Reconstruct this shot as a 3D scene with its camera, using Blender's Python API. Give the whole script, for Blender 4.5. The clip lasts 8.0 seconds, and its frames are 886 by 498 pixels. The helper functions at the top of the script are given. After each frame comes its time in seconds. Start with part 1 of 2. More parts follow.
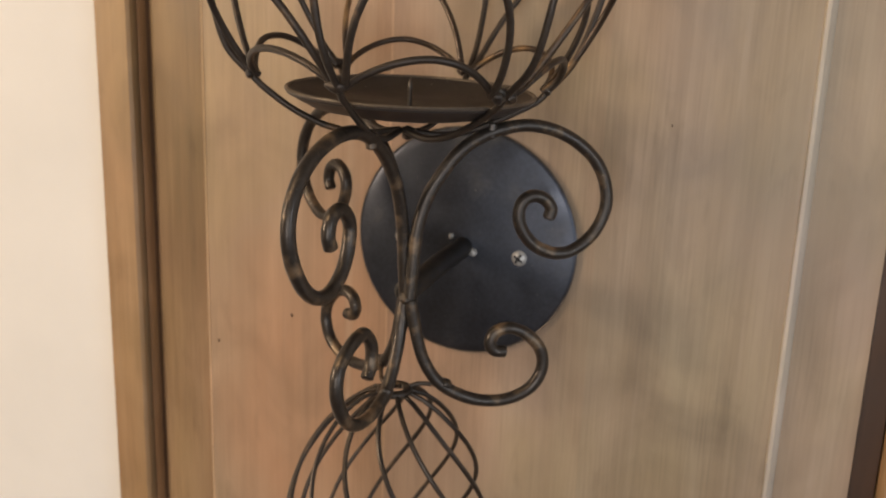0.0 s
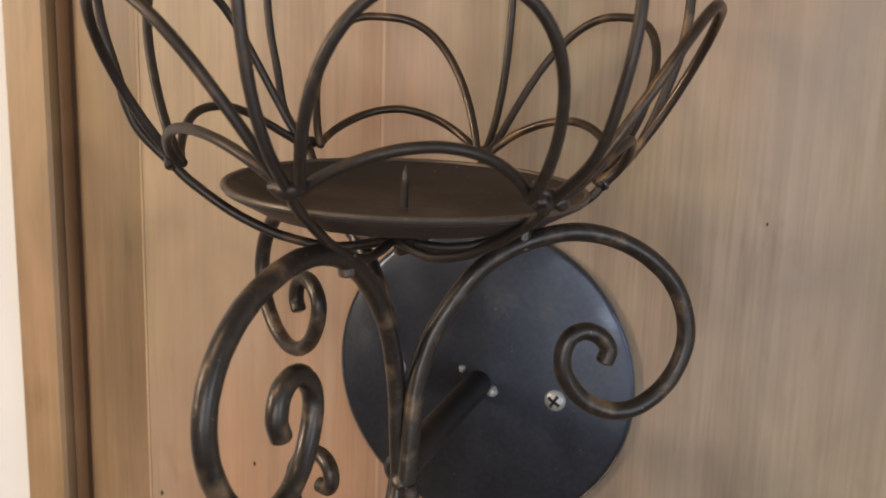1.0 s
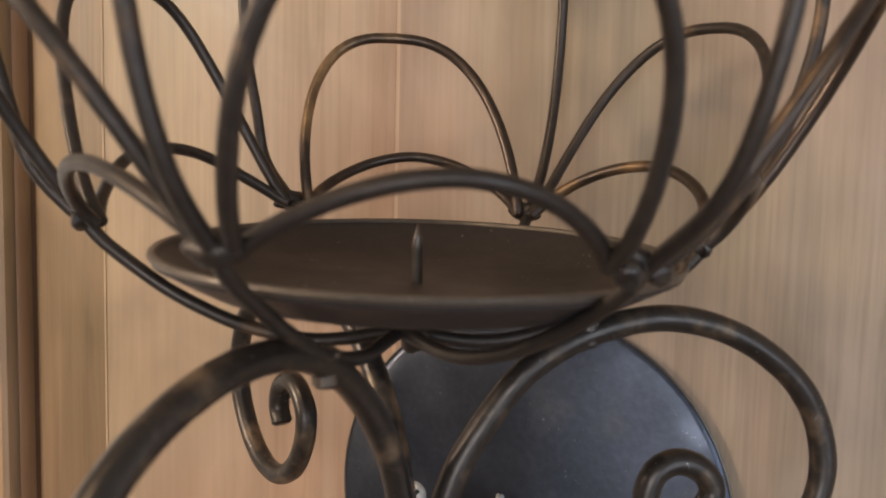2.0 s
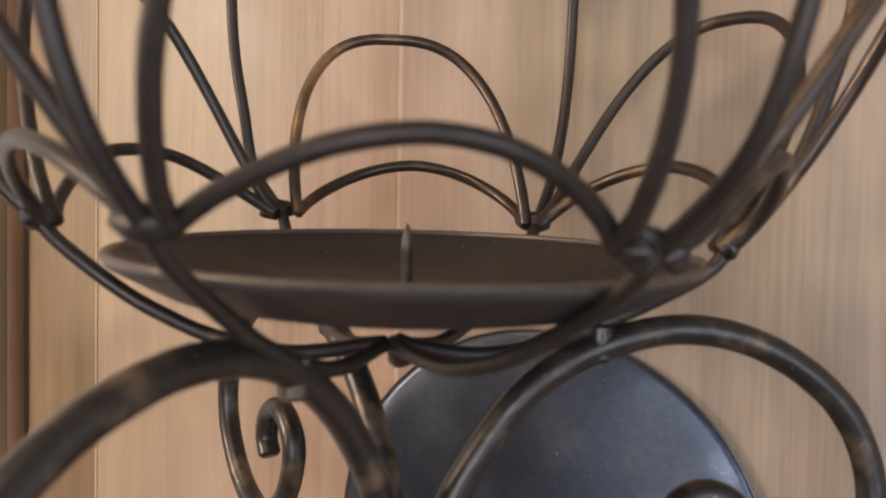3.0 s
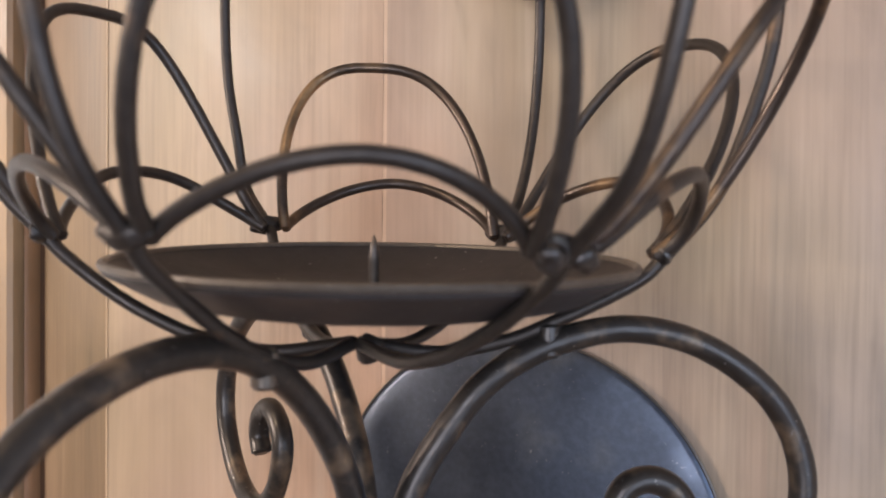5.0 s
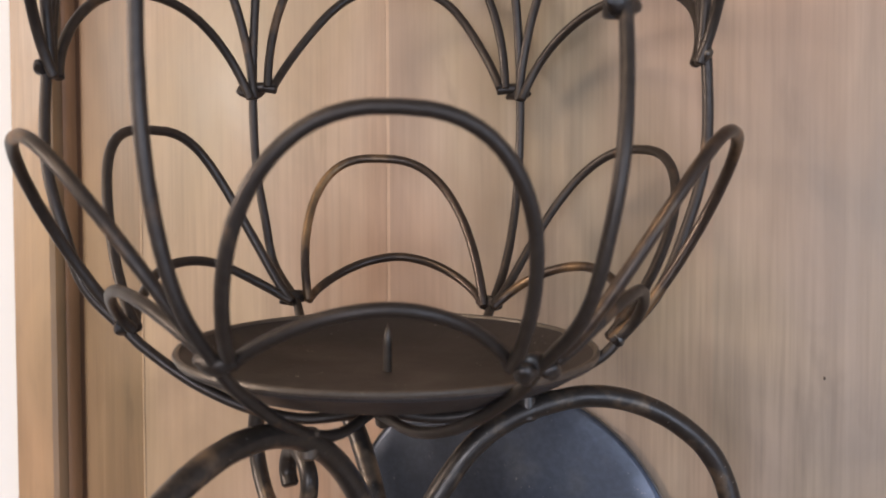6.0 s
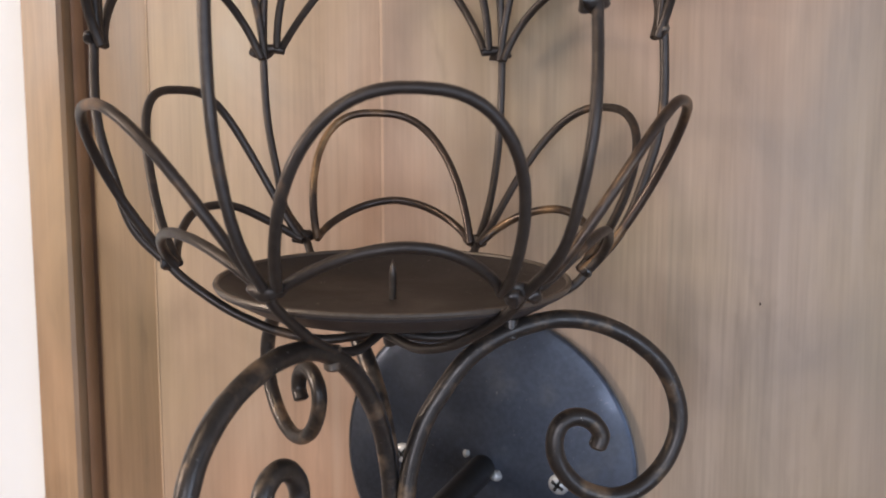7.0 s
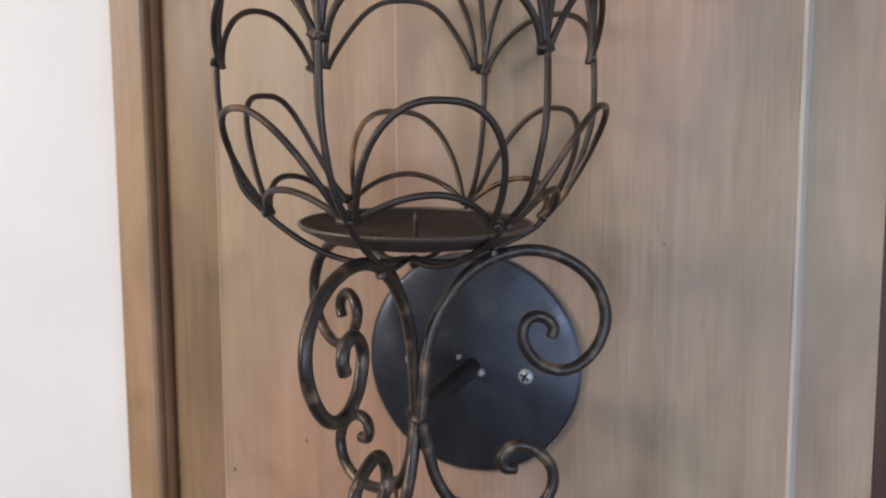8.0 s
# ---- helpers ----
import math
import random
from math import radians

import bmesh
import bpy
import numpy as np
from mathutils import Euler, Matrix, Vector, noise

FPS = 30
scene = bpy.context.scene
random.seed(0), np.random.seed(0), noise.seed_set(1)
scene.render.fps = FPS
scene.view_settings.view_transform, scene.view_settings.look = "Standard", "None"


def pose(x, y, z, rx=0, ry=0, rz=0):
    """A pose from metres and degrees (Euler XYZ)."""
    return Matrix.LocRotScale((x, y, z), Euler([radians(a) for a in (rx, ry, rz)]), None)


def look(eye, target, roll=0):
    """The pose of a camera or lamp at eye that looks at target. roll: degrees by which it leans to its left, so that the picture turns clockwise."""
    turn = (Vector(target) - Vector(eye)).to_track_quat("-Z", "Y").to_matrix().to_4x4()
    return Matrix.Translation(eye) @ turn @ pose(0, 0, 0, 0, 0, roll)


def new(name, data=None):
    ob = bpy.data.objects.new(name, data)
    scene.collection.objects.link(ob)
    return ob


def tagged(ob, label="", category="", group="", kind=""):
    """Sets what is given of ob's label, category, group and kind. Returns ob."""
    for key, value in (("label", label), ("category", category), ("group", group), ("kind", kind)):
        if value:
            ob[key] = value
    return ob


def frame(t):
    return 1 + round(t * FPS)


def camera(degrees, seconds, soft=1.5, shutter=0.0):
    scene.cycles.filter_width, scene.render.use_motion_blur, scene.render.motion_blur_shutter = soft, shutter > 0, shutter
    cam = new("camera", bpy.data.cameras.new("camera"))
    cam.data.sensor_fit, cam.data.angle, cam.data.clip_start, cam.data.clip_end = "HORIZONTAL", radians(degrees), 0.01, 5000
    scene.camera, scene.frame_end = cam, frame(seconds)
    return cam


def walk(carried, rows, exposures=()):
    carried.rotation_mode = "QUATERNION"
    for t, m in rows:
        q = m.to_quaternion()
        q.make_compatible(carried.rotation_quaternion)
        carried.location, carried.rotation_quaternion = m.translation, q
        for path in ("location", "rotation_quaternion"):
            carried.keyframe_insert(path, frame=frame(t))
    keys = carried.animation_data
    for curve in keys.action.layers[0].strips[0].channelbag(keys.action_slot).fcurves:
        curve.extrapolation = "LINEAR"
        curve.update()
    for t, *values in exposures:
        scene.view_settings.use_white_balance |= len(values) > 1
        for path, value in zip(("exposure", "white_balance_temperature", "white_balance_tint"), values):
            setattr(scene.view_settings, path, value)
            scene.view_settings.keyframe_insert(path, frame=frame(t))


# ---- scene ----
cam = camera(51.64, 8.0, 1.9)
cam.data.dof.use_dof, cam.data.dof.focus_distance, cam.data.dof.aperture_fstop = True, 0.33, 21
PATH = [
    (0, (0.1841, 0.0018, 1.5705), (-0.5029, 1.8160, 1.0842), 2.13),
    (0.2, (0.1702, 0.0243, 1.5731), (-0.5173, 1.8494, 1.1301), 2.22),
    (0.5, (0.1556, 0.0652, 1.5681), (-0.5355, 1.8982, 1.1648), 2.01),
    (0.8, (0.1390, 0.1076, 1.5694), (-0.5613, 1.9438, 1.1981), 1.77),
    (1, (0.1284, 0.1360, 1.5711), (-0.5739, 1.9734, 1.2093), 1.66),
    (1.2, (0.1204, 0.1588, 1.5689), (-0.5969, 1.9962, 1.2375), 1.48),
    (1.5, (0.1079, 0.1877, 1.5616), (-0.6218, 2.0256, 1.2624), 1.27),
    (1.7, (0.1009, 0.2043, 1.5594), (-0.6554, 2.0387, 1.3081), 1.26),
    (2.8, (0.0930, 0.2462, 1.5458), (-0.7308, 2.0668, 1.4639), 0.98),
    (3, (0.0943, 0.2471, 1.5440), (-0.7485, 2.0594, 1.4723), 0.95),
    (3.5, (0.0962, 0.2506, 1.5437), (-0.7696, 2.0529, 1.4966), 0.61),
    (4, (0.1094, 0.2524, 1.5413), (-0.7707, 2.0481, 1.5089), 0.54),
    (4.2, (0.1102, 0.2503, 1.5411), (-0.7746, 2.0437, 1.5119), 0.57),
    (5.3, (0.1215, 0.2191, 1.5428), (-0.7584, 2.0148, 1.5129), 0.29),
    (5.5, (0.1269, 0.2065, 1.5438), (-0.7506, 2.0036, 1.5183), 0.18),
    (6, (0.1366, 0.1838, 1.5738), (-0.7252, 1.9873, 1.5048), -0.22),
    (6.2, (0.1369, 0.1790, 1.5799), (-0.7045, 1.9900, 1.4676), -0.39),
    (6.5, (0.1389, 0.1707, 1.5869), (-0.6779, 1.9861, 1.3941), -0.37),
    (6.6, (0.1395, 0.1666, 1.5859), (-0.6708, 1.9840, 1.3852), -0.37),
    (7, (0.1474, 0.1360, 1.5793), (-0.6422, 1.9615, 1.3699), -0.21),
    (7.2, (0.1570, 0.1076, 1.5775), (-0.6219, 1.9364, 1.3565), -0.09),
    (7.5, (0.1686, 0.0521, 1.5792), (-0.5947, 1.8868, 1.3525), -0.27),
    (7.7, (0.1780, 0.0167, 1.5776), (-0.5738, 1.8571, 1.3586), -0.38),
    (8, (0.1928, -0.0203, 1.5770), (-0.5291, 1.8308, 1.3479), -0.23),
]
# the clip's own exposure and white balance drift: seconds, stops, kelvin, tint
EXPOSURES = [(0.0, -0.49, 6850, 10), (0.2, -0.31, 6750, 10), (0.5, -0.36, 6650, 10), (1.0, -0.33, 6250, 9), (1.7, -0.30, 6250, 10), (3.0, -0.06, 5950, 12), (3.5, -0.01, 5850, 13), (4.0, 0.17, 5550, 12),
             (5.5, 0.07, 5550, 12), (6.2, -0.21, 5700, 12), (6.5, -0.23, 5650, 12), (7.2, -0.15, 5500, 11), (8.0, -0.39, 5350, 10)]
walk(cam, [(t, look(eye, target, roll)) for t, eye, target, roll in PATH], EXPOSURES)

# ---- light ----
world = bpy.data.worlds.new("daylight")
scene.world = world
world.use_nodes = True
wn = world.node_tree
sky = wn.nodes.new("ShaderNodeTexSky")
sky.sky_type = "NISHITA"
sky.sun_disc = False
sky.sun_elevation, sky.sun_rotation = radians(40), radians(200)
wn.links.new(sky.outputs[0], wn.nodes["Background"].inputs[0])
wn.nodes["Background"].inputs[1].default_value = 0.08


def opening_light(name, place, target, width, height, watts, colour):
    lamp = bpy.data.lights.new(name, "AREA")
    lamp.shape, lamp.size, lamp.size_y = "RECTANGLE", width, height
    lamp.energy, lamp.color = watts, colour
    ob = new(name, lamp)
    ob.matrix_world = look(place, target)
    return ob


# unseen warm lamp overhead, in an opening added to the ceiling
opening_light("overhead_lamp", (-0.42, -0.5, 2.52), (-0.42, -0.5, 0.0), 0.34, 0.34, 9.0, (1.0, 0.74, 0.45))
opening_light("daylight_west", (-1.96, -0.95, 2.0), (0.0, 0.1, 1.5), 0.55, 0.55, 43, (1.0, 0.80, 0.60))
# unseen front window, set by the plate's blue edge and raised as added fill
opening_light("daylight_fill_south", (0.72, -2.37, 1.45), (0.4, 0.4, 1.45), 1.2, 1.3, 36, (0.93, 0.93, 0.96))
opening_light("daylight_east", (1.96, -0.9, 1.5), (1.0, -0.45, 1.45), 1.0, 1.2, 19, (0.72, 0.84, 1.0))

# ---- materials ----


def material(name, base, rough=0.5, metal=0.0):
    m = bpy.data.materials.new(name)
    m.use_nodes = True
    b = m.node_tree.nodes["Principled BSDF"]
    b.inputs["Base Color"].default_value = (*base, 1)
    b.inputs["Roughness"].default_value = rough
    b.inputs["Metallic"].default_value = metal
    return m, m.node_tree, b


def noise_node(tree, scale, detail=4.0, stretch=(1, 1, 1), coords="Object", warp=0.0):
    co = tree.nodes.new("ShaderNodeTexCoord")
    mp = tree.nodes.new("ShaderNodeMapping")
    mp.inputs["Scale"].default_value = stretch
    nz = tree.nodes.new("ShaderNodeTexNoise")
    nz.inputs["Scale"].default_value, nz.inputs["Detail"].default_value, nz.inputs["Distortion"].default_value = scale, detail, warp
    tree.links.new(co.outputs[coords], mp.inputs[0])
    tree.links.new(mp.outputs[0], nz.inputs["Vector"])
    return nz


def ramp(tree, source, stops):
    r = tree.nodes.new("ShaderNodeValToRGB")
    while len(r.color_ramp.elements) < len(stops):
        r.color_ramp.elements.new(0.5)
    for e, (p, c) in zip(r.color_ramp.elements, stops):
        e.position, e.color = p, (*c, 1)
    tree.links.new(source, r.inputs[0])
    return r


def mixed(tree, kind, fac, a, b):
    m = tree.nodes.new("ShaderNodeMix")
    m.data_type, m.blend_type = "RGBA", kind
    if isinstance(fac, float):
        m.inputs[0].default_value = fac
    else:
        tree.links.new(fac, m.inputs[0])
    for socket, v in ((m.inputs[6], a), (m.inputs[7], b)):
        if isinstance(v, tuple):
            socket.default_value = (*v, 1)
        else:
            tree.links.new(v, socket)
    return m.outputs[2]


def bump(tree, b, source, strength, distance=0.001):
    n = tree.nodes.new("ShaderNodeBump")
    n.inputs["Strength"].default_value, n.inputs["Distance"].default_value = strength, distance
    tree.links.new(source, n.inputs["Height"])
    tree.links.new(n.outputs[0], b.inputs["Normal"])


def grey(v):
    return (v, v, v)


def wood(name, pale, dark, streak, rosy=0.5):
    """Limed softwood: fine upright grain, soft uneven bands, rosy and grey patches, rubbed streaks."""
    m, t, b = material(name, pale, 0.5)
    fine = noise_node(t, 650, 5, (1, 1, 0.03), warp=0.15)
    band = noise_node(t, 26, 6, (1, 1, 0.13), warp=0.6)
    wide = noise_node(t, 15, 5, (1, 1, 0.6), warp=1.0)
    tone = noise_node(t, 6, 3, (1, 1, 0.55))
    thin = noise_node(t, 120, 3, (1, 1, 0.03), warp=0.2)
    where = noise_node(t, 9, 3, (1, 1, 0.5))
    smudge = noise_node(t, 70, 4, (1, 1, 0.28), warp=0.4)
    c = ramp(t, band.outputs[0], [(0.2, dark), (0.5, pale), (0.82, streak)]).outputs[0]
    hue = ramp(t, tone.outputs[0], [(0.32, (1.12, 0.93, 0.85)), (0.5, (1, 1, 1)), (0.68, (0.93, 1.0, 0.80))])
    c = mixed(t, "MULTIPLY", rosy, c, hue.outputs[0])
    w = ramp(t, wide.outputs[0], [(0.26, grey(0.72)), (0.5, grey(0.98)), (0.72, grey(1.17))])
    c = mixed(t, "MULTIPLY", 0.9, c, w.outputs[0])
    f = ramp(t, fine.outputs[0], [(0.32, grey(0.66)), (0.58, grey(1.06))])
    amount = ramp(t, where.outputs[0], [(0.4, grey(0.08)), (0.62, grey(0.44))])
    c = mixed(t, "MULTIPLY", amount.outputs[0], c, f.outputs[0])
    d = ramp(t, smudge.outputs[0], [(0.62, grey(1.0)), (0.78, grey(0.74))])
    c = mixed(t, "MULTIPLY", 0.7, c, d.outputs[0])
    k = ramp(t, thin.outputs[0], [(0.64, grey(0)), (0.78, grey(0.34))])
    c = mixed(t, "MIX", k.outputs[0], c, tuple(min(1, 1.2 * v) for v in streak))
    line = noise_node(t, 34, 2, (1, 1, 0.012), warp=0.1)
    k = ramp(t, line.outputs[0], [(0.6, grey(0)), (0.66, grey(0.38)), (0.7, grey(0.1))])
    c = mixed(t, "MIX", k.outputs[0], c, tuple(min(1, 1.12 * v) for v in streak))
    k = ramp(t, line.outputs[0], [(0.3, grey(0.84)), (0.36, grey(1)), (0.42, grey(0.95)), (0.46, grey(1))])
    c = mixed(t, "MULTIPLY", 1.0, c, k.outputs[0])
    t.links.new(c, b.inputs["Base Color"])
    r = ramp(t, wide.outputs[0], [(0.3, grey(0.4)), (0.7, grey(0.55))])
    t.links.new(r.outputs[0], b.inputs["Roughness"])
    bump(t, b, fine.outputs[0], 0.11, 0.0005)
    return m


def iron(name, base, worn, rough, metal, amount, dust=0.0, size=45):
    """Dark bronzed paint over steel, rubbed to brass in spots, with specks of dust."""
    m, t, b = material(name, base, rough, metal)
    big = noise_node(t, size, 5)
    small = noise_node(t, 420, 3)
    k = ramp(t, big.outputs[0], [(0.6 - amount, grey(0)), (0.78 - amount, grey(1))])
    c = mixed(t, "MIX", k.outputs[0], base, worn)
    s = ramp(t, small.outputs[0], [(0.35, grey(0.8)), (0.7, grey(1.15))])
    c = mixed(t, "MULTIPLY", 0.6, c, s.outputs[0])
    if dust:
        spots = noise_node(t, 900, 1)
        field = noise_node(t, 60, 2)
        d1 = ramp(t, spots.outputs[0], [(0.73, grey(0)), (0.77, grey(1))])
        d2 = ramp(t, field.outputs[0], [(0.5, grey(0)), (0.62, grey(dust))])
        mask = mixed(t, "MULTIPLY", 1.0, d1.outputs[0], d2.outputs[0])
        c = mixed(t, "MIX", mask, c, (0.4, 0.36, 0.32))
    t.links.new(c, b.inputs["Base Color"])
    r = ramp(t, big.outputs[0], [(0.3, grey(rough - 0.08)), (0.7, grey(rough + 0.1))])
    t.links.new(r.outputs[0], b.inputs["Roughness"])
    bump(t, b, small.outputs[0], 0.18, 0.0004)
    return m


PANEL_WOOD = wood("panel_wood", (0.39, 0.278, 0.197), (0.312, 0.214, 0.147), (0.445, 0.336, 0.247), 0.8)
WARM_BOARD = wood("warm_board", (0.400, 0.276, 0.184), (0.318, 0.212, 0.136), (0.452, 0.330, 0.232), 0.8)
COOL_BOARD = wood("cool_board", (0.378, 0.280, 0.198), (0.305, 0.219, 0.151), (0.435, 0.338, 0.253), 0.7)
SHADED_BORDER_WOOD = wood("shaded_border_wood", (0.292, 0.184, 0.104), (0.182, 0.110, 0.060), (0.39, 0.262, 0.160), 0.8)
FRAME_WOOD = wood("frame_wood", (0.375, 0.23, 0.118), (0.255, 0.148, 0.070), (0.45, 0.30, 0.175), 0.5)
BEAD_WOOD = wood("bead_wood", (0.26, 0.135, 0.062), (0.15, 0.074, 0.033), (0.35, 0.2, 0.105))
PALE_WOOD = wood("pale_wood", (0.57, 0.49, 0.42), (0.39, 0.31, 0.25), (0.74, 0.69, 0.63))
GREY_WOOD = wood("grey_wood", (0.385, 0.283, 0.205), (0.26, 0.183, 0.13), (0.46, 0.36, 0.28), 0.7)
# pale wood of the glue line, also the painted highlight on the left edge
GLUE_GLINT_WOOD = wood("glue_glint_wood", (0.55, 0.385, 0.255), (0.43, 0.285, 0.18), (0.64, 0.46, 0.32))
# dark brown, with the shade of the recessed groove put into the colour
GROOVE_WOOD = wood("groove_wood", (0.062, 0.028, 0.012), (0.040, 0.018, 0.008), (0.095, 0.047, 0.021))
WIRE_IRON = iron("wire_iron", (0.058, 0.046, 0.038), (0.26, 0.16, 0.09), 0.43, 0.62, 0.0)
# brass rub together with warm highlights put into the colour of some arches
RUBBED_GLINT_IRON = iron("rubbed_glint_iron", (0.075, 0.055, 0.043), (0.40, 0.25, 0.125), 0.36, 0.75, 0.10, 0.0, 30)
ARM_IRON = iron("arm_iron", (0.062, 0.052, 0.045), (0.28, 0.20, 0.13), 0.36, 0.68, 0.06, 0.9, 75)
PLATE_IRON = iron("plate_iron", (0.069, 0.076, 0.096), (0.098, 0.10, 0.108), 0.36, 0.78, 0.02, 0.4)
WELD_IRON = iron("weld_iron", (0.075, 0.064, 0.058), (0.40, 0.37, 0.32), 0.34, 0.8, 0.04, 0.0, 160)
TRAY_IRON = iron("tray_iron", (0.034, 0.026, 0.0235), (0.050, 0.038, 0.033), 0.54, 0.2, 0.0, 0.8)
# lighter than the tray, as the rim's highlight is put into its colour
RIM_IRON = iron("rim_iron", (0.14, 0.115, 0.092), (0.22, 0.175, 0.13), 0.4, 0.6, 0.0, 0.5)
ROD_IRON = iron("rod_iron", (0.025, 0.022, 0.02), (0.05, 0.04, 0.035), 0.5, 0.3, 0.0)
PIN_STEEL = iron("pin_steel", (0.13, 0.11, 0.095), (0.08, 0.068, 0.06), 0.4, 0.7, 0.0)
LUG_IRON = iron("lug_iron", (0.13, 0.10, 0.075), (0.36, 0.28, 0.20), 0.42, 0.6, 0.10, 0.0, 120)
SCREW_STEEL = iron("screw_steel", (0.56, 0.55, 0.53), (0.36, 0.33, 0.30), 0.5, 0.55, 0.03)


def plaster(name, base):
    m, t, b = material(name, base, 0.85)
    n = noise_node(t, 9, 5)
    g = noise_node(t, 320, 3)
    k = ramp(t, n.outputs[0], [(0.3, tuple(0.94 * v for v in base)), (0.7, base)])
    t.links.new(k.outputs[0], b.inputs["Base Color"])
    bump(t, b, g.outputs[0], 0.12, 0.0006)
    return m


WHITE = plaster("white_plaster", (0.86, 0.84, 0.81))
# for the unseen walls and ceiling, darker than the white to cut bounced light
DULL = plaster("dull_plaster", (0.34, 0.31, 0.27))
# kept dark so the unseen floor throws little light upwards
FLOOR_WOOD = wood("floor_wood", (0.14, 0.09, 0.055), (0.10, 0.062, 0.036), (0.17, 0.115, 0.07))

# ---- building helpers ----


def mesh_object(name, bm, mat, smooth=True):
    bmesh.ops.recalc_face_normals(bm, faces=bm.faces)
    me = bpy.data.meshes.new(name)
    bm.to_mesh(me)
    bm.free()
    me.materials.append(mat)
    if smooth:
        me.polygons.foreach_set("use_smooth", [True] * len(me.polygons))
        me.set_sharp_from_angle(angle=radians(40))
    return new(name, me)


def part(name, bm, mat, parent, label=""):
    ob = mesh_object(name, bm, mat)
    ob.parent = parent
    return tagged(ob, label)


def structure(name, bm, mat, label, category, smooth=False):
    return tagged(mesh_object(name, bm, mat, smooth), label, category, "", "structure")


def add_box(bm, lo, hi, bevel=0.0):
    geo = bmesh.ops.create_cube(bm, size=1)
    vs = geo["verts"]
    for v in vs:
        v.co = Vector(((lo[i] + hi[i]) / 2 + v.co[i] * (hi[i] - lo[i])) for i in range(3))
    if bevel:
        bmesh.ops.bevel(bm, geom=list({e for v in vs for e in v.link_edges}), offset=bevel, segments=2, affect="EDGES")
    return bm


def box(lo, hi, bevel=0.0):
    return add_box(bmesh.new(), lo, hi, bevel)


def smooth_line(points, steps=8, tension=0.5):
    """A Catmull-Rom line through the points."""
    p = [Vector(q) for q in points]
    p = [2 * p[0] - p[1], *p, 2 * p[-1] - p[-2]]
    out = []
    for i in range(1, len(p) - 2):
        a, b, c, d = p[i - 1:i + 3]
        for s in range(steps):
            u = s / steps
            out.append(tension * ((2 * b) + (c - a) * u + (2 * a - 5 * b + 4 * c - d) * u * u + (3 * b - a - 3 * c + d) * u ** 3))
    out.append(p[-2])
    return out


def tube(points, radius, sides=12, bm=None, wobble=0.03, seed=0, taper=None):
    """A round rod swept along the points, with slightly uneven thickness and rounded ends."""
    bm = bm or bmesh.new()
    pts = [Vector(q) for q in points]
    tang = [(pts[min(i + 1, len(pts) - 1)] - pts[max(i - 1, 0)]).normalized() for i in range(len(pts))]
    up = Vector((0, 0, 1)) if abs(tang[0].z) < 0.9 else Vector((1, 0, 0))
    side = tang[0].cross(up).normalized()
    rings, spans = [], []
    n = len(pts)
    for i in range(n):
        side = (side - tang[i] * side.dot(tang[i])).normalized()
        spans.append((pts[i], tang[i], side, tang[i].cross(side), i / (n - 1)))
    first, last = spans[0], spans[-1]
    rows = [(first[0] - first[1] * radius * 0.25, *first[1:], 0.7)]
    rows += [(*s, 1.0) for s in spans]
    rows += [(last[0] + last[1] * radius * 0.25, *last[1:], 0.7)]
    for c, tg, s1, s2, u, k in rows:
        r = radius * k * (1 + wobble * noise.noise(c * 190 + Vector((seed * 3.7, 0, 0))))
        if taper:
            r *= taper(u)
        rings.append([bm.verts.new(c + (s1 * math.cos(a) + s2 * math.sin(a)) * r) for a in (2 * math.pi * j / sides for j in range(sides))])
    for ra, rb in zip(rings, rings[1:]):
        for j in range(sides):
            bm.faces.new((ra[j], ra[(j + 1) % sides], rb[(j + 1) % sides], rb[j]))
    bm.faces.new(rings[0][::-1])
    bm.faces.new(rings[-1])
    return bm


def lathe(profile, steps=64, bm=None):
    """Turns (radius, height) pairs about z; a radius of 0 closes to a point."""
    bm = bm or bmesh.new()
    rings = []
    for r, z in profile:
        if r < 1e-6:
            rings.append([bm.verts.new((0, 0, z))])
        else:
            rings.append([bm.verts.new((r * math.cos(a), r * math.sin(a), z)) for a in (2 * math.pi * j / steps for j in range(steps))])
    for ra, rb in zip(rings, rings[1:]):
        for j in range(steps):
            k = (j + 1) % steps
            if len(ra) == 1:
                bm.faces.new((ra[0], rb[j], rb[k]))
            elif len(rb) == 1:
                bm.faces.new((ra[j], rb[0], ra[k]))
            else:
                bm.faces.new((ra[j], ra[k], rb[k], rb[j]))
    return bm


def blob(place, radius, seed=0, stretch=(1, 1, 1), bm=None):
    """A lump of weld metal."""
    bm = bm or bmesh.new()
    made = bmesh.ops.create_icosphere(bm, subdivisions=3, radius=1.0)["verts"]
    for v in made:
        k = 1 + 0.3 * noise.noise(v.co * 1.3 + Vector((seed * 5.1, seed, 0)))
        v.co = Vector(place) + Vector((v.co.x * stretch[0], v.co.y * stretch[1], v.co.z * stretch[2])) * radius * k
    return bm


# ---- the room ----
WALL = 0.525
DOOR_L, DOOR_R = -0.278, 0.33


def prism(profile, z0, z1):
    """An upright extrusion of a closed (x, y) outline."""
    bm = bmesh.new()
    lo = [bm.verts.new((x, y, z0)) for x, y in profile]
    hi = [bm.verts.new((x, y, z1)) for x, y in profile]
    n = len(profile)
    for i in range(n):
        bm.faces.new((lo[i], lo[(i + 1) % n], hi[(i + 1) % n], hi[i]))
    bm.faces.new(lo[::-1])
    bm.faces.new(hi)
    return bm


BACK = WALL + 0.035
door = tagged(new("door_1"), "limed pine frame-and-panel door, closed, with a dark groove round its raised panel", "door", "", "structure")
PZ0, PZ1 = 0.95, 1.95
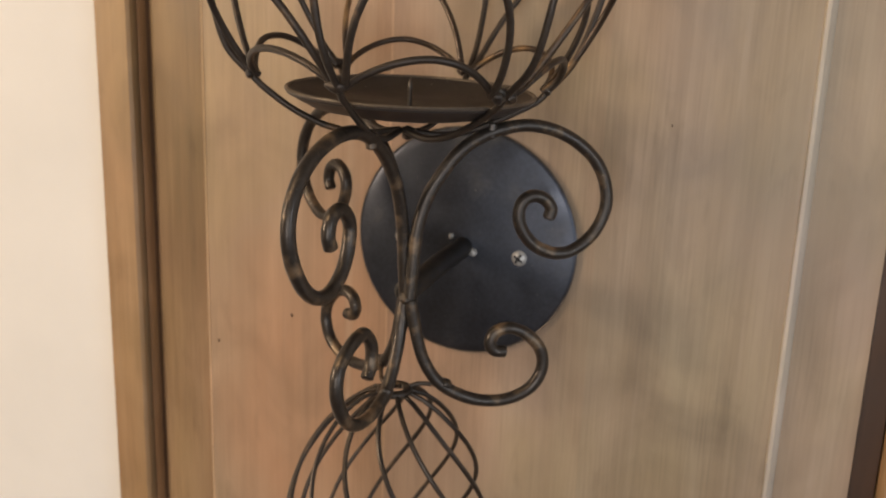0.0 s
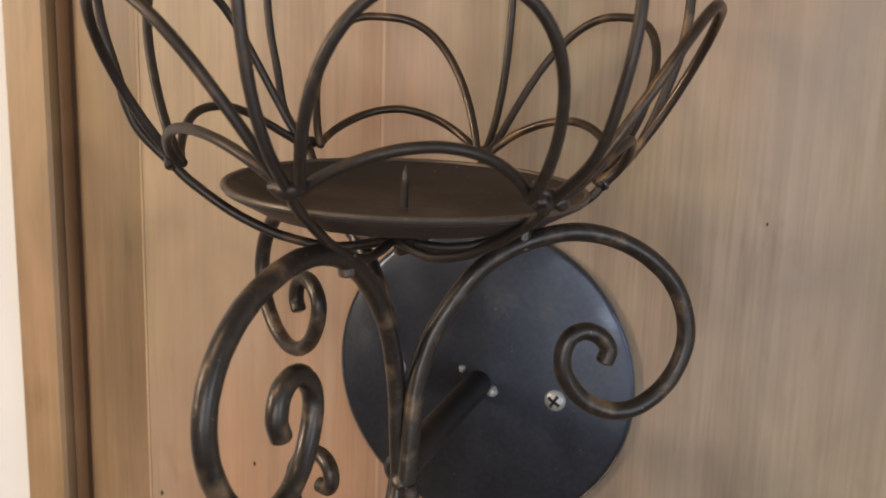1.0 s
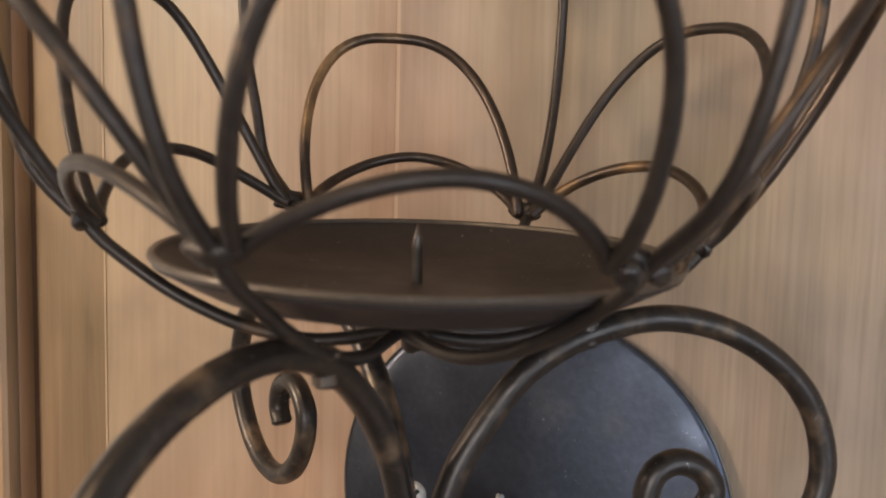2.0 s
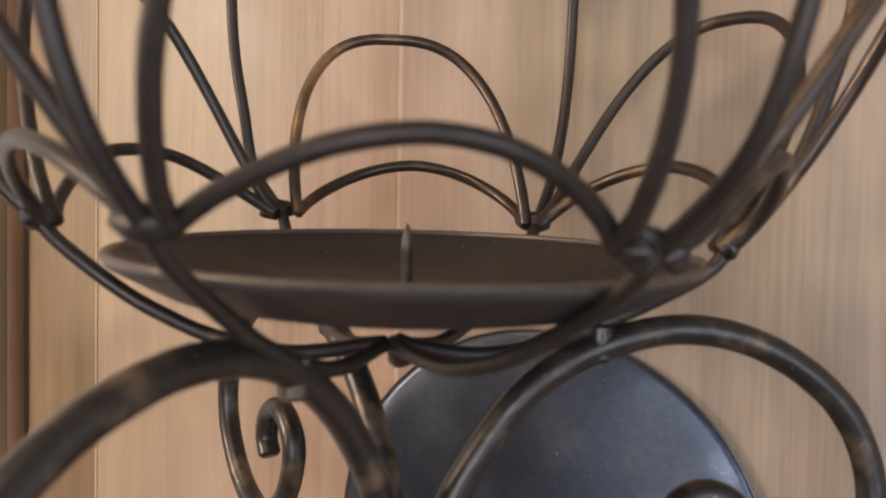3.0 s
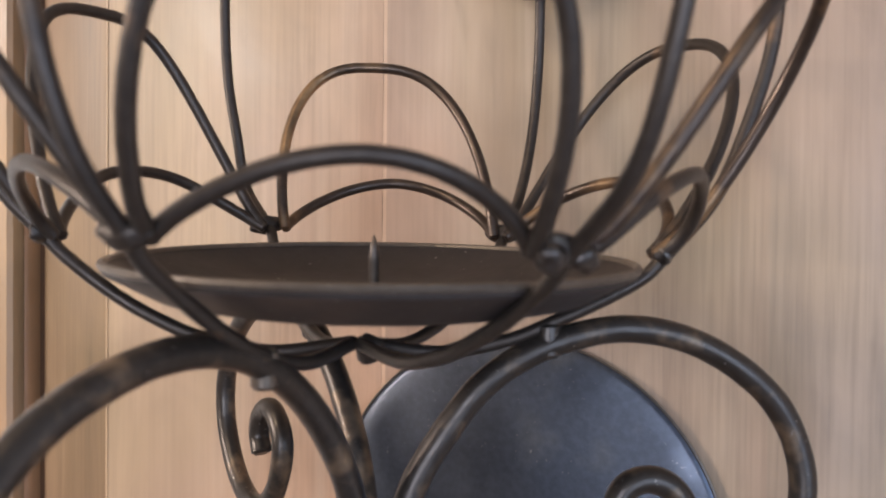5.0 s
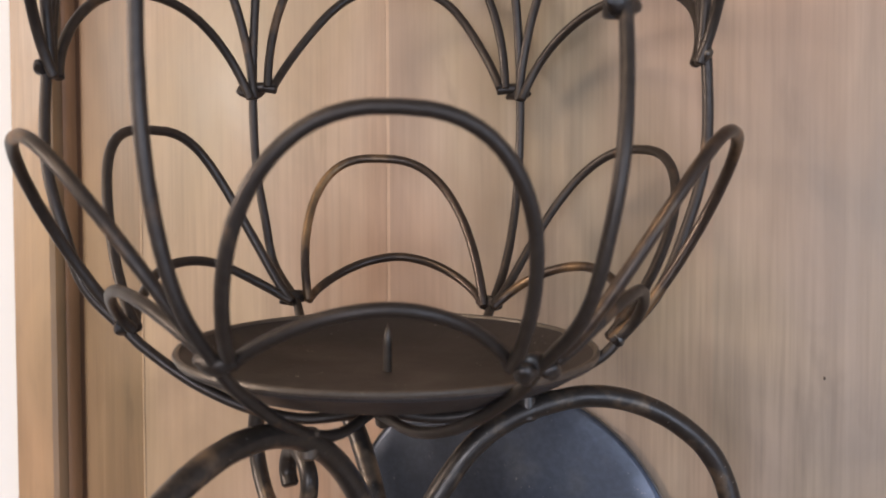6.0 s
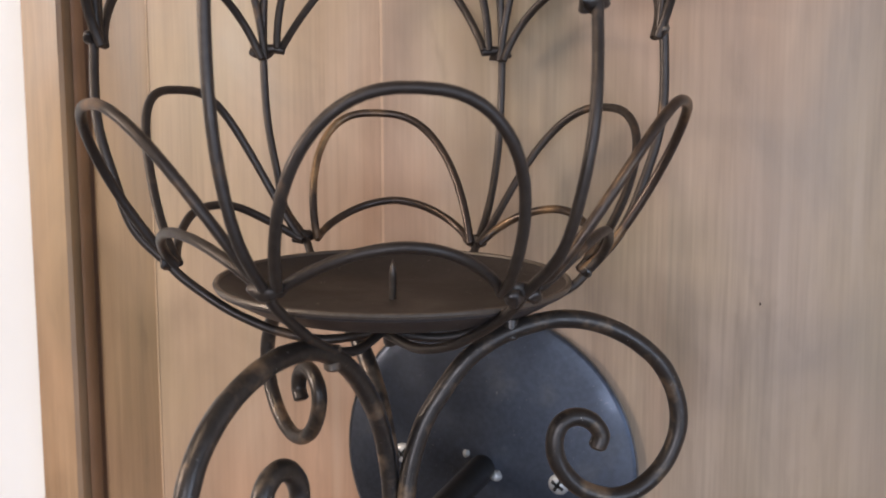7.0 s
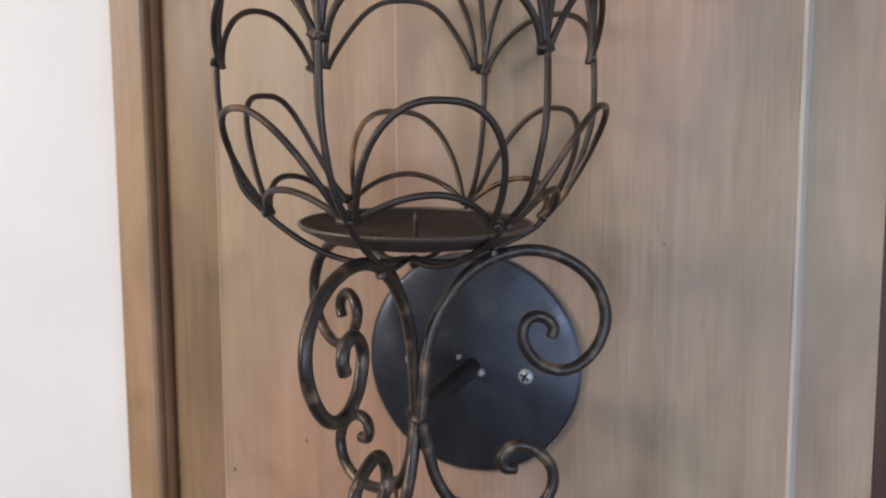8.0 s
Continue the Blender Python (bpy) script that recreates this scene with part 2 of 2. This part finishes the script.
# raised panel: flat field, small step, sloping border
# glued up from upright boards, with one pale glue line
panel = part("panel", box((-0.1911, WALL + 0.006, PZ0 + 0.001), (0.1924, WALL + 0.0199, PZ1 - 0.001)), PANEL_WOOD, door, "pale limed pine panel with upright grain")
for name, outline, mat, label in (
        ("board", [(-0.1912, WALL + 0.0008), (-0.1892, WALL), (-0.0529, WALL), (-0.0529, WALL + 0.006), (-0.1912, WALL + 0.006)], WARM_BOARD, "warm tan pine board"),
        ("glue_line", [(-0.0529, WALL + 0.0001), (-0.0513, WALL + 0.0001), (-0.0513, WALL + 0.006), (-0.0529, WALL + 0.006)], GLUE_GLINT_WOOD, "thin pale line between two boards"),
        ("board", [(-0.0513, WALL), (0.0820, WALL), (0.0820, WALL + 0.006), (-0.0513, WALL + 0.006)], PANEL_WOOD, "rosy tan pine board"),
        ("board", [(0.0820, WALL), (0.1905, WALL), (0.1925, WALL + 0.0006), (0.1925, WALL + 0.006), (0.0820, WALL + 0.006)], COOL_BOARD, "greyish limed pine board")):
    part(name, prism(outline, PZ0, PZ1), mat, panel, label)
# left border: browner wood, with the shade of its slope put into the colour
border = prism([(-0.2396, WALL + 0.0094), (-0.2366, WALL + 0.0078), (-0.1945, WALL + 0.0042), (-0.1916, WALL + 0.0012), (-0.1916, WALL + 0.02), (-0.2396, WALL + 0.02)], PZ0, PZ1)
part("panel_border", border, SHADED_BORDER_WOOD, door, "browner sloping border of the panel, its shade put into the wood")
# right border: greyer wood, partly holding the cool light from the right
border = prism([(0.1926, WALL + 0.0010), (0.1964, WALL + 0.0040), (0.2368, WALL + 0.0085), (0.2368, WALL + 0.02), (0.1926, WALL + 0.02)], PZ0, PZ1)
part("panel_border", border, GREY_WOOD, door, "greyish sloping border of the panel")
# left edge: the chamfer's highlight is put into a paler wood
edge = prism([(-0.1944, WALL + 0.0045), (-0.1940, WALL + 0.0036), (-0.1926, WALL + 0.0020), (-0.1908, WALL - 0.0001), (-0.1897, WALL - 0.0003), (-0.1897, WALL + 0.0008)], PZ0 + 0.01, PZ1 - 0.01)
part("panel_edge", edge, GLUE_GLINT_WOOD, door, "edge of the panel, its highlight put into pale wood")
# right edge: lime residue and the highlight share this white
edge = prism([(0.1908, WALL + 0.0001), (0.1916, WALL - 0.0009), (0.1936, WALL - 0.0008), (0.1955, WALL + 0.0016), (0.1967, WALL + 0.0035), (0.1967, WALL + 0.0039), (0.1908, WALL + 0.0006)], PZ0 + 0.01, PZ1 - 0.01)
part("panel_edge", edge, PALE_WOOD, door, "edge of the panel, white with lime and a painted-in highlight")
part("groove", box((-0.2478, WALL + 0.010, PZ0), (-0.2398, WALL + 0.02, PZ1)), GROOVE_WOOD, door, "dark brown groove, its shade put into the colour")
bead = prism([(-0.2466, WALL + 0.010), (-0.2463, WALL + 0.0045), (-0.2450, WALL + 0.0026), (-0.2437, WALL + 0.0045), (-0.2433, WALL + 0.010)], PZ0, PZ1)
part("bead", bead, BEAD_WOOD, door, "narrow rounded moulding")
part("groove", box((0.2372, WALL + 0.010, PZ0), (0.2505, WALL + 0.02, PZ1)), GROOVE_WOOD, door, "dark brown groove, its shade put into the colour")
part("stile", prism([(DOOR_L, WALL + 0.02), (DOOR_L, WALL - 0.001), (DOOR_L + 0.002, WALL - 0.003), (-0.2500, WALL - 0.003), (-0.2482, WALL - 0.001), (-0.2479, WALL + 0.02)], 0.05, 2.05), FRAME_WOOD, door, "brown pine door stile")
part("stile", prism([(0.251, WALL + 0.02), (0.252, WALL), (0.2545, WALL - 0.003), (DOOR_R - 0.002, WALL - 0.003), (DOOR_R, WALL - 0.001), (DOOR_R, WALL + 0.02)], 0.05, 2.05), FRAME_WOOD, door, "brown pine door stile")
part("rail", box((-0.2478, WALL - 0.003, 0.05), (0.2505, WALL + 0.02, PZ0), 0.001), FRAME_WOOD, door)
part("rail", box((-0.2478, WALL - 0.003, PZ1), (0.2505, WALL + 0.02, 2.05), 0.001), FRAME_WOOD, door)
part("backing", box((DOOR_L, WALL + 0.0205, 0.05), (DOOR_R, BACK - 0.001, 2.05)), FRAME_WOOD, door)

# worm holes in the panel
for hx, hz, hr in ((-0.183, 1.3417, 0.0011), (0.1197, 1.5176, 0.0005), (-0.123, 1.370, 0.0010)):
    hole = lathe([(0, 0.0003), (0.7 * hr, 0.00028), (hr, 0.00005)], 10)
    bmesh.ops.transform(hole, matrix=pose(hx, WALL - 0.00005, hz, 90) @ Matrix.Diagonal((0.8, 1.4, 1, 1)), verts=hole.verts)
    part("worm_hole", hole, GROOVE_WOOD, door, "tiny dark worm hole")

RX, RY, RZ = 2.0, -2.4, 2.5
structure("wall_north", box((-RX, BACK, 0), (RX, BACK + 0.15, RZ)), WHITE, "white plastered wall behind the wooden door", "wall")
structure("wall_left", box((-RX, WALL + 0.012, 0), (DOOR_L - 0.0005, BACK - 0.001, RZ)), WHITE, "bright white plastered wall beside the door", "wall")
# unseen walls added to close the room, with openings for the lamps
south = bmesh.new()
add_box(south, (-RX, RY - 0.15, 0), (0.07, RY, RZ))
add_box(south, (1.37, RY - 0.15, 0), (RX, RY, RZ))
add_box(south, (0.07, RY - 0.15, 0), (1.37, RY, 0.75))
add_box(south, (0.07, RY - 0.15, 2.15), (1.37, RY, RZ))
structure("wall_south", south, DULL, "unseen sand-coloured plastered wall, added, with an opening for a lamp", "wall")


def side_wall(name, x0, x1, y0, y1, z0, z1):
    bm = bmesh.new()
    add_box(bm, (x0, RY - 0.15, 0), (x1, y0, RZ))
    add_box(bm, (x0, y1, 0), (x1, BACK + 0.15, RZ))
    add_box(bm, (x0, y0, 0), (x1, y1, z0))
    add_box(bm, (x0, y0, z1), (x1, y1, RZ))
    return structure(name, bm, DULL, "unseen sand-coloured plastered wall, added, with an opening for a lamp", "wall")


side_wall("wall_west", -RX - 0.15, -RX - 0.001, -1.27, -0.63, 1.68, 2.32)
side_wall("wall_east", RX + 0.001, RX + 0.15, -1.45, -0.35, 0.85, 2.15)
structure("floor", box((-RX - 0.15, RY - 0.15, -0.1), (RX + 0.15, BACK + 0.15, -0.001)), FLOOR_WOOD, "unseen brown wooden floor, added, dark to limit bounced light", "floor")
# unseen ceiling, added; its hole only lets the overhead lamp through
roof = bmesh.new()
X0, X1, Y0, Y1 = -0.6, -0.24, -0.68, -0.32
add_box(roof, (-RX - 0.15, RY - 0.15, RZ + 0.001), (X0, BACK + 0.15, RZ + 0.1))
add_box(roof, (X1, RY - 0.15, RZ + 0.001), (RX + 0.15, BACK + 0.15, RZ + 0.1))
add_box(roof, (X0, RY - 0.15, RZ + 0.001), (X1, Y0, RZ + 0.1))
add_box(roof, (X0, Y1, RZ + 0.001), (X1, BACK + 0.15, RZ + 0.1))
structure("ceiling", roof, DULL, "unseen sand-coloured ceiling, added, with a small opening for the overhead lamp", "ceiling")

# ---- the sconce ----
AX, AY = 0.0036, 0.4151
sconce = tagged(new("wall_sconce"), "dark bronzed iron candle sconce with petal-shaped wire basket, on a door", "wall sconce")
sconce.location = (AX, AY, 1.4266)


def polar(r, az, z):
    return Vector((r * math.cos(radians(az)), r * math.sin(radians(az)), z))


# back plate, slightly domed, standing upright against the panel
PX, PZ = -0.003, 0.0105
PY = WALL - AY
DOME = 0.42


def plate_y(r):
    """Depth of the domed plate's face at the radius r."""
    return PY - 0.0088 + r * r / (2 * DOME)


plate = lathe([(0, 0.0088)] + [(0.0069 * k, 0.0088 - (0.0069 * k) ** 2 / (2 * DOME)) for k in range(1, 11)] + [(0.0706, 0.0026), (0.0713, 0.0017), (0.0711, 0.0002), (0, 0.0002)], 96)
bmesh.ops.transform(plate, matrix=pose(PX, PY, PZ, 90), verts=plate.verts)
back_plate = part("back_plate", plate, PLATE_IRON, sconce, "round blue-black metal back plate")
worn = tube([(PX + 0.0713 * math.cos(a), PY - 0.0022, PZ + 0.0713 * math.sin(a)) for a in (2 * math.pi * k / 96 for k in range(97))], 0.00045, 6)
part("worn_edge", worn, PIN_STEEL, back_plate, "thin rubbed metal edge")
rod = tube([(0.0015, 0.006, 0.006), (0.0008, 0.03, 0.007), (-0.0004, 0.06, 0.008), (-0.0015, PY - 0.005, 0.009)], 0.0062, 20, wobble=0.01)
part("mounting_rod", rod, ROD_IRON, sconce, "short dark round rod")
part("weld", blob((0.0055, PY - 0.0088, 0.0064), 0.0026, 3), SCREW_STEEL, sconce)
part("weld", blob((-0.0092, PY - 0.0088, 0.0150), 0.0018, 5), SCREW_STEEL, sconce)


def screw(x, z, turn):
    bm = lathe([(0, 0.0026), (0.0022, 0.0025), (0.0040, 0.0017), (0.0049, 0.0004), (0.0049, -0.001), (0, -0.001)], 24)
    m = pose(x, plate_y(math.hypot(x - PX, z - PZ)) + 0.0004, z, 90) @ pose(0, 0, 0, 0, 0, turn)
    bmesh.ops.transform(bm, matrix=m, verts=bm.verts)
    s = part("screw", bm, SCREW_STEEL, sconce, "small steel cross-head screw")
    slot = bmesh.new()
    for a in (0, 90):
        c = box((-0.0031, -0.0007, 0.0012), (0.0031, 0.0007, 0.00275))
        bmesh.ops.transform(c, matrix=m @ pose(0, 0, 0, 0, 0, a), verts=c.verts)
        me = bpy.data.meshes.new("slot")
        c.to_mesh(me)
        slot.from_mesh(me)
        c.free()
        bpy.data.meshes.remove(me)
    part("slot", slot, ROD_IRON, s, "dark cross slot")


screw(0.0342, 0.0058, 58)
screw(-0.0425, 0.0103, 50)

# scroll arms: (radius, height) in each arm's upright plane
UPPER = [(3.8, 4), (5.5, 22), (7.5, 40), (13.2, 58.8), (22.8, 74.5), (34.4, 86.0), (47.5, 93.3), (62.0, 95.8), (76.5, 94.0), (91.7, 87.6), (102.8, 77.3), (108.5, 63.6), (107.4, 49.7), (99.4, 36.8), (88.9, 29.6), (77.8, 28.9), (67.7, 34.6), (61.8, 44.2), (60.6, 53.4), (65.1, 59.8), (71.0, 61.7), (76.7, 58.5), (78.7, 52.0), (76.6, 46.8)]
# the scroll beside the plate is bent a little tighter
UPPER_TIGHT = [(3.4, 5), (4.7, 22.8), (6.1, 40.0), (10.8, 57), (18, 69.5), (27, 80.8), (38, 88.3), (50, 92.5), (62, 94), (75, 91.8), (88, 85.5), (99, 75.6), (105, 63), (105.6, 50.5), (100, 38), (90, 29.5), (79.5, 27.6), (68.5, 31.8), (61, 40.3), (58.9, 48.7), (61, 55.5), (66.5, 58.1), (72.5, 56.2), (76.2, 51.2), (75, 46.5)]
LOWER = [(3.8, 4), (7.1, -12.6), (11.0, -26.8), (18.1, -38.8), (28.6, -46.4), (42.6, -50.9), (57.5, -50.7), (70.0, -44.6), (75.8, -34.2), (74.5, -23.4), (67.0, -14.8), (57.8, -10.6), (49.8, -12.4), (46.8, -18.2), (49.1, -22.9), (54.9, -23.6)]
LOWER_LOOSE = [(3.8, 4), (7.0, -8), (9.2, -17), (14.9, -30.7), (23.6, -42.1), (33, -47), (44, -48.8), (55, -47), (65, -39.5), (71.5, -26.4), (70.2, -14.4), (61.2, -6.4), (48.1, -2.7), (39.5, -10.5), (39.1, -20.9), (43, -27)]
HUB = Vector((0.0035, 0.004, 0))
# foot beside the hub, azimuth, width, droop and crown of each upper scroll; azimuth and lift of the lower one
ARMS = [(0.0040, -0.0020, 33.0, 1.0, 1.0, 1.0, 31.0, -1.5), (0.0019, 0.0107, 148.8, 1.047, 0.983, 1.0, 152.8, 2.0), (0.0027, 0.0076, 266.7, 1.012, 1.121, 0.965, 266.7, 0.0)]
for i, (fx, fy, az, wide, droop, crown, az_low, lift) in enumerate(ARMS):
    foot = Vector((fx, fy, 0))
    upper = [(wide * r, 57 - (57 - z) * (droop if z < 57 else crown) if r > 45 or z > 57 else z) for r, z in (UPPER_TIGHT if i == 0 else UPPER)]
    lower = [(r, z + lift * min(1, r / 40)) for r, z in (LOWER_LOOSE if i == 2 else LOWER)]
    for name, shape, turn, seed in (("upper_scroll", upper, az, i), ("lower_scroll", lower, az_low, 10 + i)):
        line = smooth_line([foot + polar(r / 1000, turn, z / 1000) for r, z in shape], 8)
        part(name, tube(line, 0.0033, 16, seed=seed), ARM_IRON, sconce)
    lug = foot + polar(0.0425, az, (0.0018, 0.001, -0.0006)[i])
    lug = tube([lug + Vector((0, 0, z)) for z in (0.0862, 0.0878, 0.0894, 0.0910, 0.0928)], 0.0031, 14, wobble=0.25, seed=i + 30)
    part("clamp", lug, LUG_IRON if i == 2 else ARM_IRON, sconce, "short lug rubbed to pale brass" if i == 2 else "")
    part("clamp", blob(foot + polar(0.0235, az_low, (-42.0 + lift * 0.6) / 1000), 0.0036, i + 50), ARM_IRON, sconce)
    strut = [polar(0.006, az_low, -0.046), polar(0.012, az_low, -0.0435), foot + polar(0.0225, az_low, (-42.0 + lift * 0.6) / 1000)]
    part("cage_strut", tube(smooth_line(strut, 6), 0.0013, 8), WIRE_IRON, sconce)
part("weld", blob(HUB + Vector((0.0012, -0.0045, 0.005)), 0.0034, 8), ARM_IRON, sconce)

# wire basket: two tiers of petals between six ribs
# azimuth, radius and height of the lower joint, then of the upper joint
JOINTS = [(27.4, 0.0721, 0.1114, 26.7, 0.0971, 0.1939),
          (84.6, 0.0735, 0.1155, 84.5, 0.0965, 0.1936),
          (143.0, 0.0721, 0.1178, 148.0, 0.0950, 0.1942),
          (205.8, 0.0724, 0.1151, 202.3, 0.0965, 0.1911),
          (272.6, 0.0742, 0.1151, 271.0, 0.0948, 0.1947),
          (331.5, 0.0721, 0.1130, 333.5, 0.0949, 0.1910)]
# the short and the tall arch that follow each joint: lean, rise, squareness, belly, fullness and skew
SHORT = [(0.0155, 0.0173, 1.107, 0.82, -0.016, -0.0028), (0.0205, 0.0156, 1.250, 0.90, -0.112, 0.0004), (0.0162, 0.0164, 1.091, 0.80, -0.20, -0.0008),
         (0.0116, 0.0139, 1.071, 0.85, -0.053, -0.0024), (0.0115, 0.0140, 1.188, 1.09, -0.134, 0.0040), (0.0140, 0.0160, 1.271, 0.66, 0.0, 0.0025)]
TALL = [(0.0386, 0.0570, 0.697, 0.815, 0.145, -0.0011), (0.0218, 0.0528, 0.696, 1.345, 0.037, 0.0079), (0.0262, 0.0604, 0.677, 0.77, -0.099, 0.0049),
        (0.0347, 0.0516, 0.765, 0.864, 0.081, -0.0041), (0.0296, 0.0543, 0.711, 0.555, 0.125, 0.0052), (0.0372, 0.0560, 0.677, 0.76, 0.076, 0.0049)]
HIGH = {0: (0.0121, 0.0304, 0.882, 0.965, 0.0, 0.0), 1: (0.0162, 0.0406, 0.893, 0.763, -0.164, -0.0029), 2: (0.0077, 0.0323, 0.983, 0.797, -0.074, 0.0)}
WIRE = 0.00165


def petal(a, b, lean, rise, power, seed, name, gap=0.0035, belly=1.0, full=0.0, skew=0.0, mat=None):
    """One arched wire between two joints, leaning outwards; a lower belly leans out sooner, full widens its flanks, skew pushes its top sideways."""
    mid, along = (a + b) / 2, (b - a).normalized()
    half = (b - a).length / 2 - gap
    out = Vector((mid.x, mid.y, 0)).normalized()
    pts = []
    for k in range(37):
        t = math.pi * k / 36
        c, h = math.cos(t), math.sin(t)
        pts.append(mid - along * half * (1 + full * abs(math.sin(2 * t))) * math.copysign(abs(c) ** power, c) + along * skew * h + out * (lean * h ** belly - 0.0015) + Vector((0, 0, rise * h)))
    part(name, tube(pts, WIRE, 12, seed=seed), mat or WIRE_IRON, sconce, "dark wire with brass rub and warm highlights in its colour" if mat else "")


def joint_weld(place, az, seed):
    """Flattened bead along the ring, where the arch feet meet a rib."""
    bm = blob((0, 0, 0), 0.0030, seed, (0.75, 1.7 if seed != 5 else 2.2, 0.95))
    bmesh.ops.transform(bm, matrix=Matrix.Translation(place) @ pose(-0.0008, 0, 0.0006, 6 * math.sin(seed * 2.3), 0, az), verts=bm.verts)
    return bm


# how each rib swells between its joints: share of the outward way at three heights, sideways bow in degrees
RIBS = [(0.45, 0.76, 1.0, -0.2), (0.45, 0.80, 1.0, 0.4), (0.74, 0.80, 0.95, 1.6), (0.455, 0.68, 0.91, 2.8), (0.48, 0.76, 0.92, -1.2), (0.66, 1.03, 1.19, -2.4)]
# petals whose feet stand a little beside the rib
START = {5: polar(0.0721, 334.0, 0.1130), 2: polar(0.0721, 143.5, 0.1178)}
END = {4: polar(0.0721, 327.8, 0.1130), 1: polar(0.0721, 141.2, 0.1178)}
low = [polar(j[1], j[0], j[2]) for j in JOINTS]
high = [polar(j[4], j[3], j[5]) for j in JOINTS]
for i in range(6):
    az, r, z, az2, r2, z2 = JOINTS[i]
    rib = [polar(0.002, az, 0.0905), polar(0.02, az, 0.0885), polar(0.0357, az, 0.0915), polar(0.046, az, 0.0957), polar(0.0555, az, 0.1008 + 0.3 * (z - 0.1143)), polar(r - 0.0055, az, z - 0.0055), low[i]]
    rib += [polar(r + (r2 - r) * f, az + (az2 - az) * g + RIBS[i][3] * math.sin(math.pi * g), z + (z2 - z) * g) for f, g in zip(RIBS[i], (0.16, 0.375, 0.65))]
    rib += [high[i], polar(r2 - 0.003, az2, z2 + 0.031), polar(r2 - 0.011, az2, z2 + 0.064)]
    part("rib", tube(smooth_line(rib, 6), WIRE, 10, seed=i), WIRE_IRON, sconce)
    bare = i in (0, 5)
    part("weld", joint_weld(low[i], az, i), WELD_IRON if bare else WIRE_IRON, sconce, "lumpy weld bead with bare bright spots" if bare else "lumpy weld bead")
    part("weld", joint_weld(high[i], az2, i + 9), WELD_IRON if bare else WIRE_IRON, sconce, "lumpy weld bead with bare bright spots" if bare else "lumpy weld bead")
    n = (i + 1) % 6
    a, b = START.get(i, low[i]), END.get(i, low[n])
    lean, rise, power, belly, full, skew = SHORT[i]
    petal(a, b, lean, rise, power, i, "short_arch", 0.003, belly, full, skew, RUBBED_GLINT_IRON if i in (0, 1) else None)
    lean, rise, power, belly, full, skew = TALL[i]
    petal(a, b, lean, rise, power, i + 20, "tall_arch", 0.003, belly, full, skew, RUBBED_GLINT_IRON if i in (1, 5) else None)
    lean, rise, power, belly, full, skew = HIGH.get(i, (0.012, 0.034, 0.95, 0.9, 0.0, 0.0))
    # the petals at the back stand on short sideways stubs, their neighbours' feet are bent a little lower
    drop, gap = (Vector((0, 0, 0.0022)), 0.0078) if i == 1 else (Vector((0, 0, -0.0022)), 0.003)
    a, b = high[i] + drop, high[n] + drop
    petal(a, b, lean, rise, power, i + 40, "short_arch", gap, belly, full, skew)
    petal(a, b, 0.006, 0.062, 0.8, i + 60, "tall_arch", gap - 0.002)
    if i == 1:
        for p, q in ((a, b), (b, a)):
            way = (q - p).normalized()
            part("stub", tube([p, p + way * 0.004, p + way * 0.0085 + Vector((0, 0, -0.0006))], 0.0019, 10, wobble=0.15, seed=i), WIRE_IRON, sconce)
for place, seed in ((END[4], 61), (START[5], 62)):
    part("weld", blob(place + Vector((0, 0, -0.0008)), 0.0027, seed), WELD_IRON, sconce, "lumpy weld bead with bare bright spots")
part("weld", blob((0.003, 0.001, 0.0893), 0.0036, 41), WIRE_IRON, sconce)

# candle tray with its pricket
tray_bm = lathe([(0, 0.0), (0.0385, 0.0), (0.0485, 0.0020), (0.0588, 0.0074), (0.0598, 0.0084), (0.0609, 0.0082), (0.0604, 0.0064), (0.0495, 0.0006), (0.0395, -0.0014), (0, -0.0014)], 96)
TRAY = pose(0.0028, 0.0039, 0.1015, 2.3, 1.7, 0)
bmesh.ops.transform(tray_bm, matrix=TRAY, verts=tray_bm.verts)
tray = part("tray", tray_bm, TRAY_IRON, sconce, "round shallow dark brown candle tray")
lip = tube([(0.0603 * math.cos(a), 0.0603 * math.sin(a), 0.0081) for a in (2 * math.pi * k / 96 for k in range(97))], 0.001, 8)
bmesh.ops.transform(lip, matrix=TRAY, verts=lip.verts)
part("rim", lip, RIM_IRON, tray, "rolled metal rim, its highlight put into a lighter colour")
pin = lathe([(0.0013, 0.0), (0.0013, 0.008), (0.0014, 0.0088), (0.0009, 0.0118), (0, 0.0145)], 14)
bmesh.ops.transform(pin, matrix=TRAY @ Matrix.Translation((-0.0016, 0.0021, 0)), verts=pin.verts)
part("pricket", pin, PIN_STEEL, tray, "pointed metal candle spike")

# twisted wire bulb under the scrolls
BULB = 12
for i in range(BULB):
    pts = []
    for k in range(41):
        u = k / 40
        r = 0.005 + 0.049 * math.sin(math.pi * min(1, u)) ** 0.58
        pts.append(Vector((-0.004 * math.sin(math.pi * u), 0, 0)) + polar(r, 360 * i / BULB + 105 * u, -0.046 - 0.15 * u))
    part("cage_wire", tube(pts, 0.0013, 8, seed=i + 80), WIRE_IRON, sconce)
collar = tube([polar(0.0075, 20 * k, -0.0465) for k in range(19)], 0.0022, 10)
part("cage_collar", collar, WIRE_IRON, sconce)
cap = blob((0, 0, -0.197), 0.007, 4)
part("cage_tip", cap, WIRE_IRON, sconce)
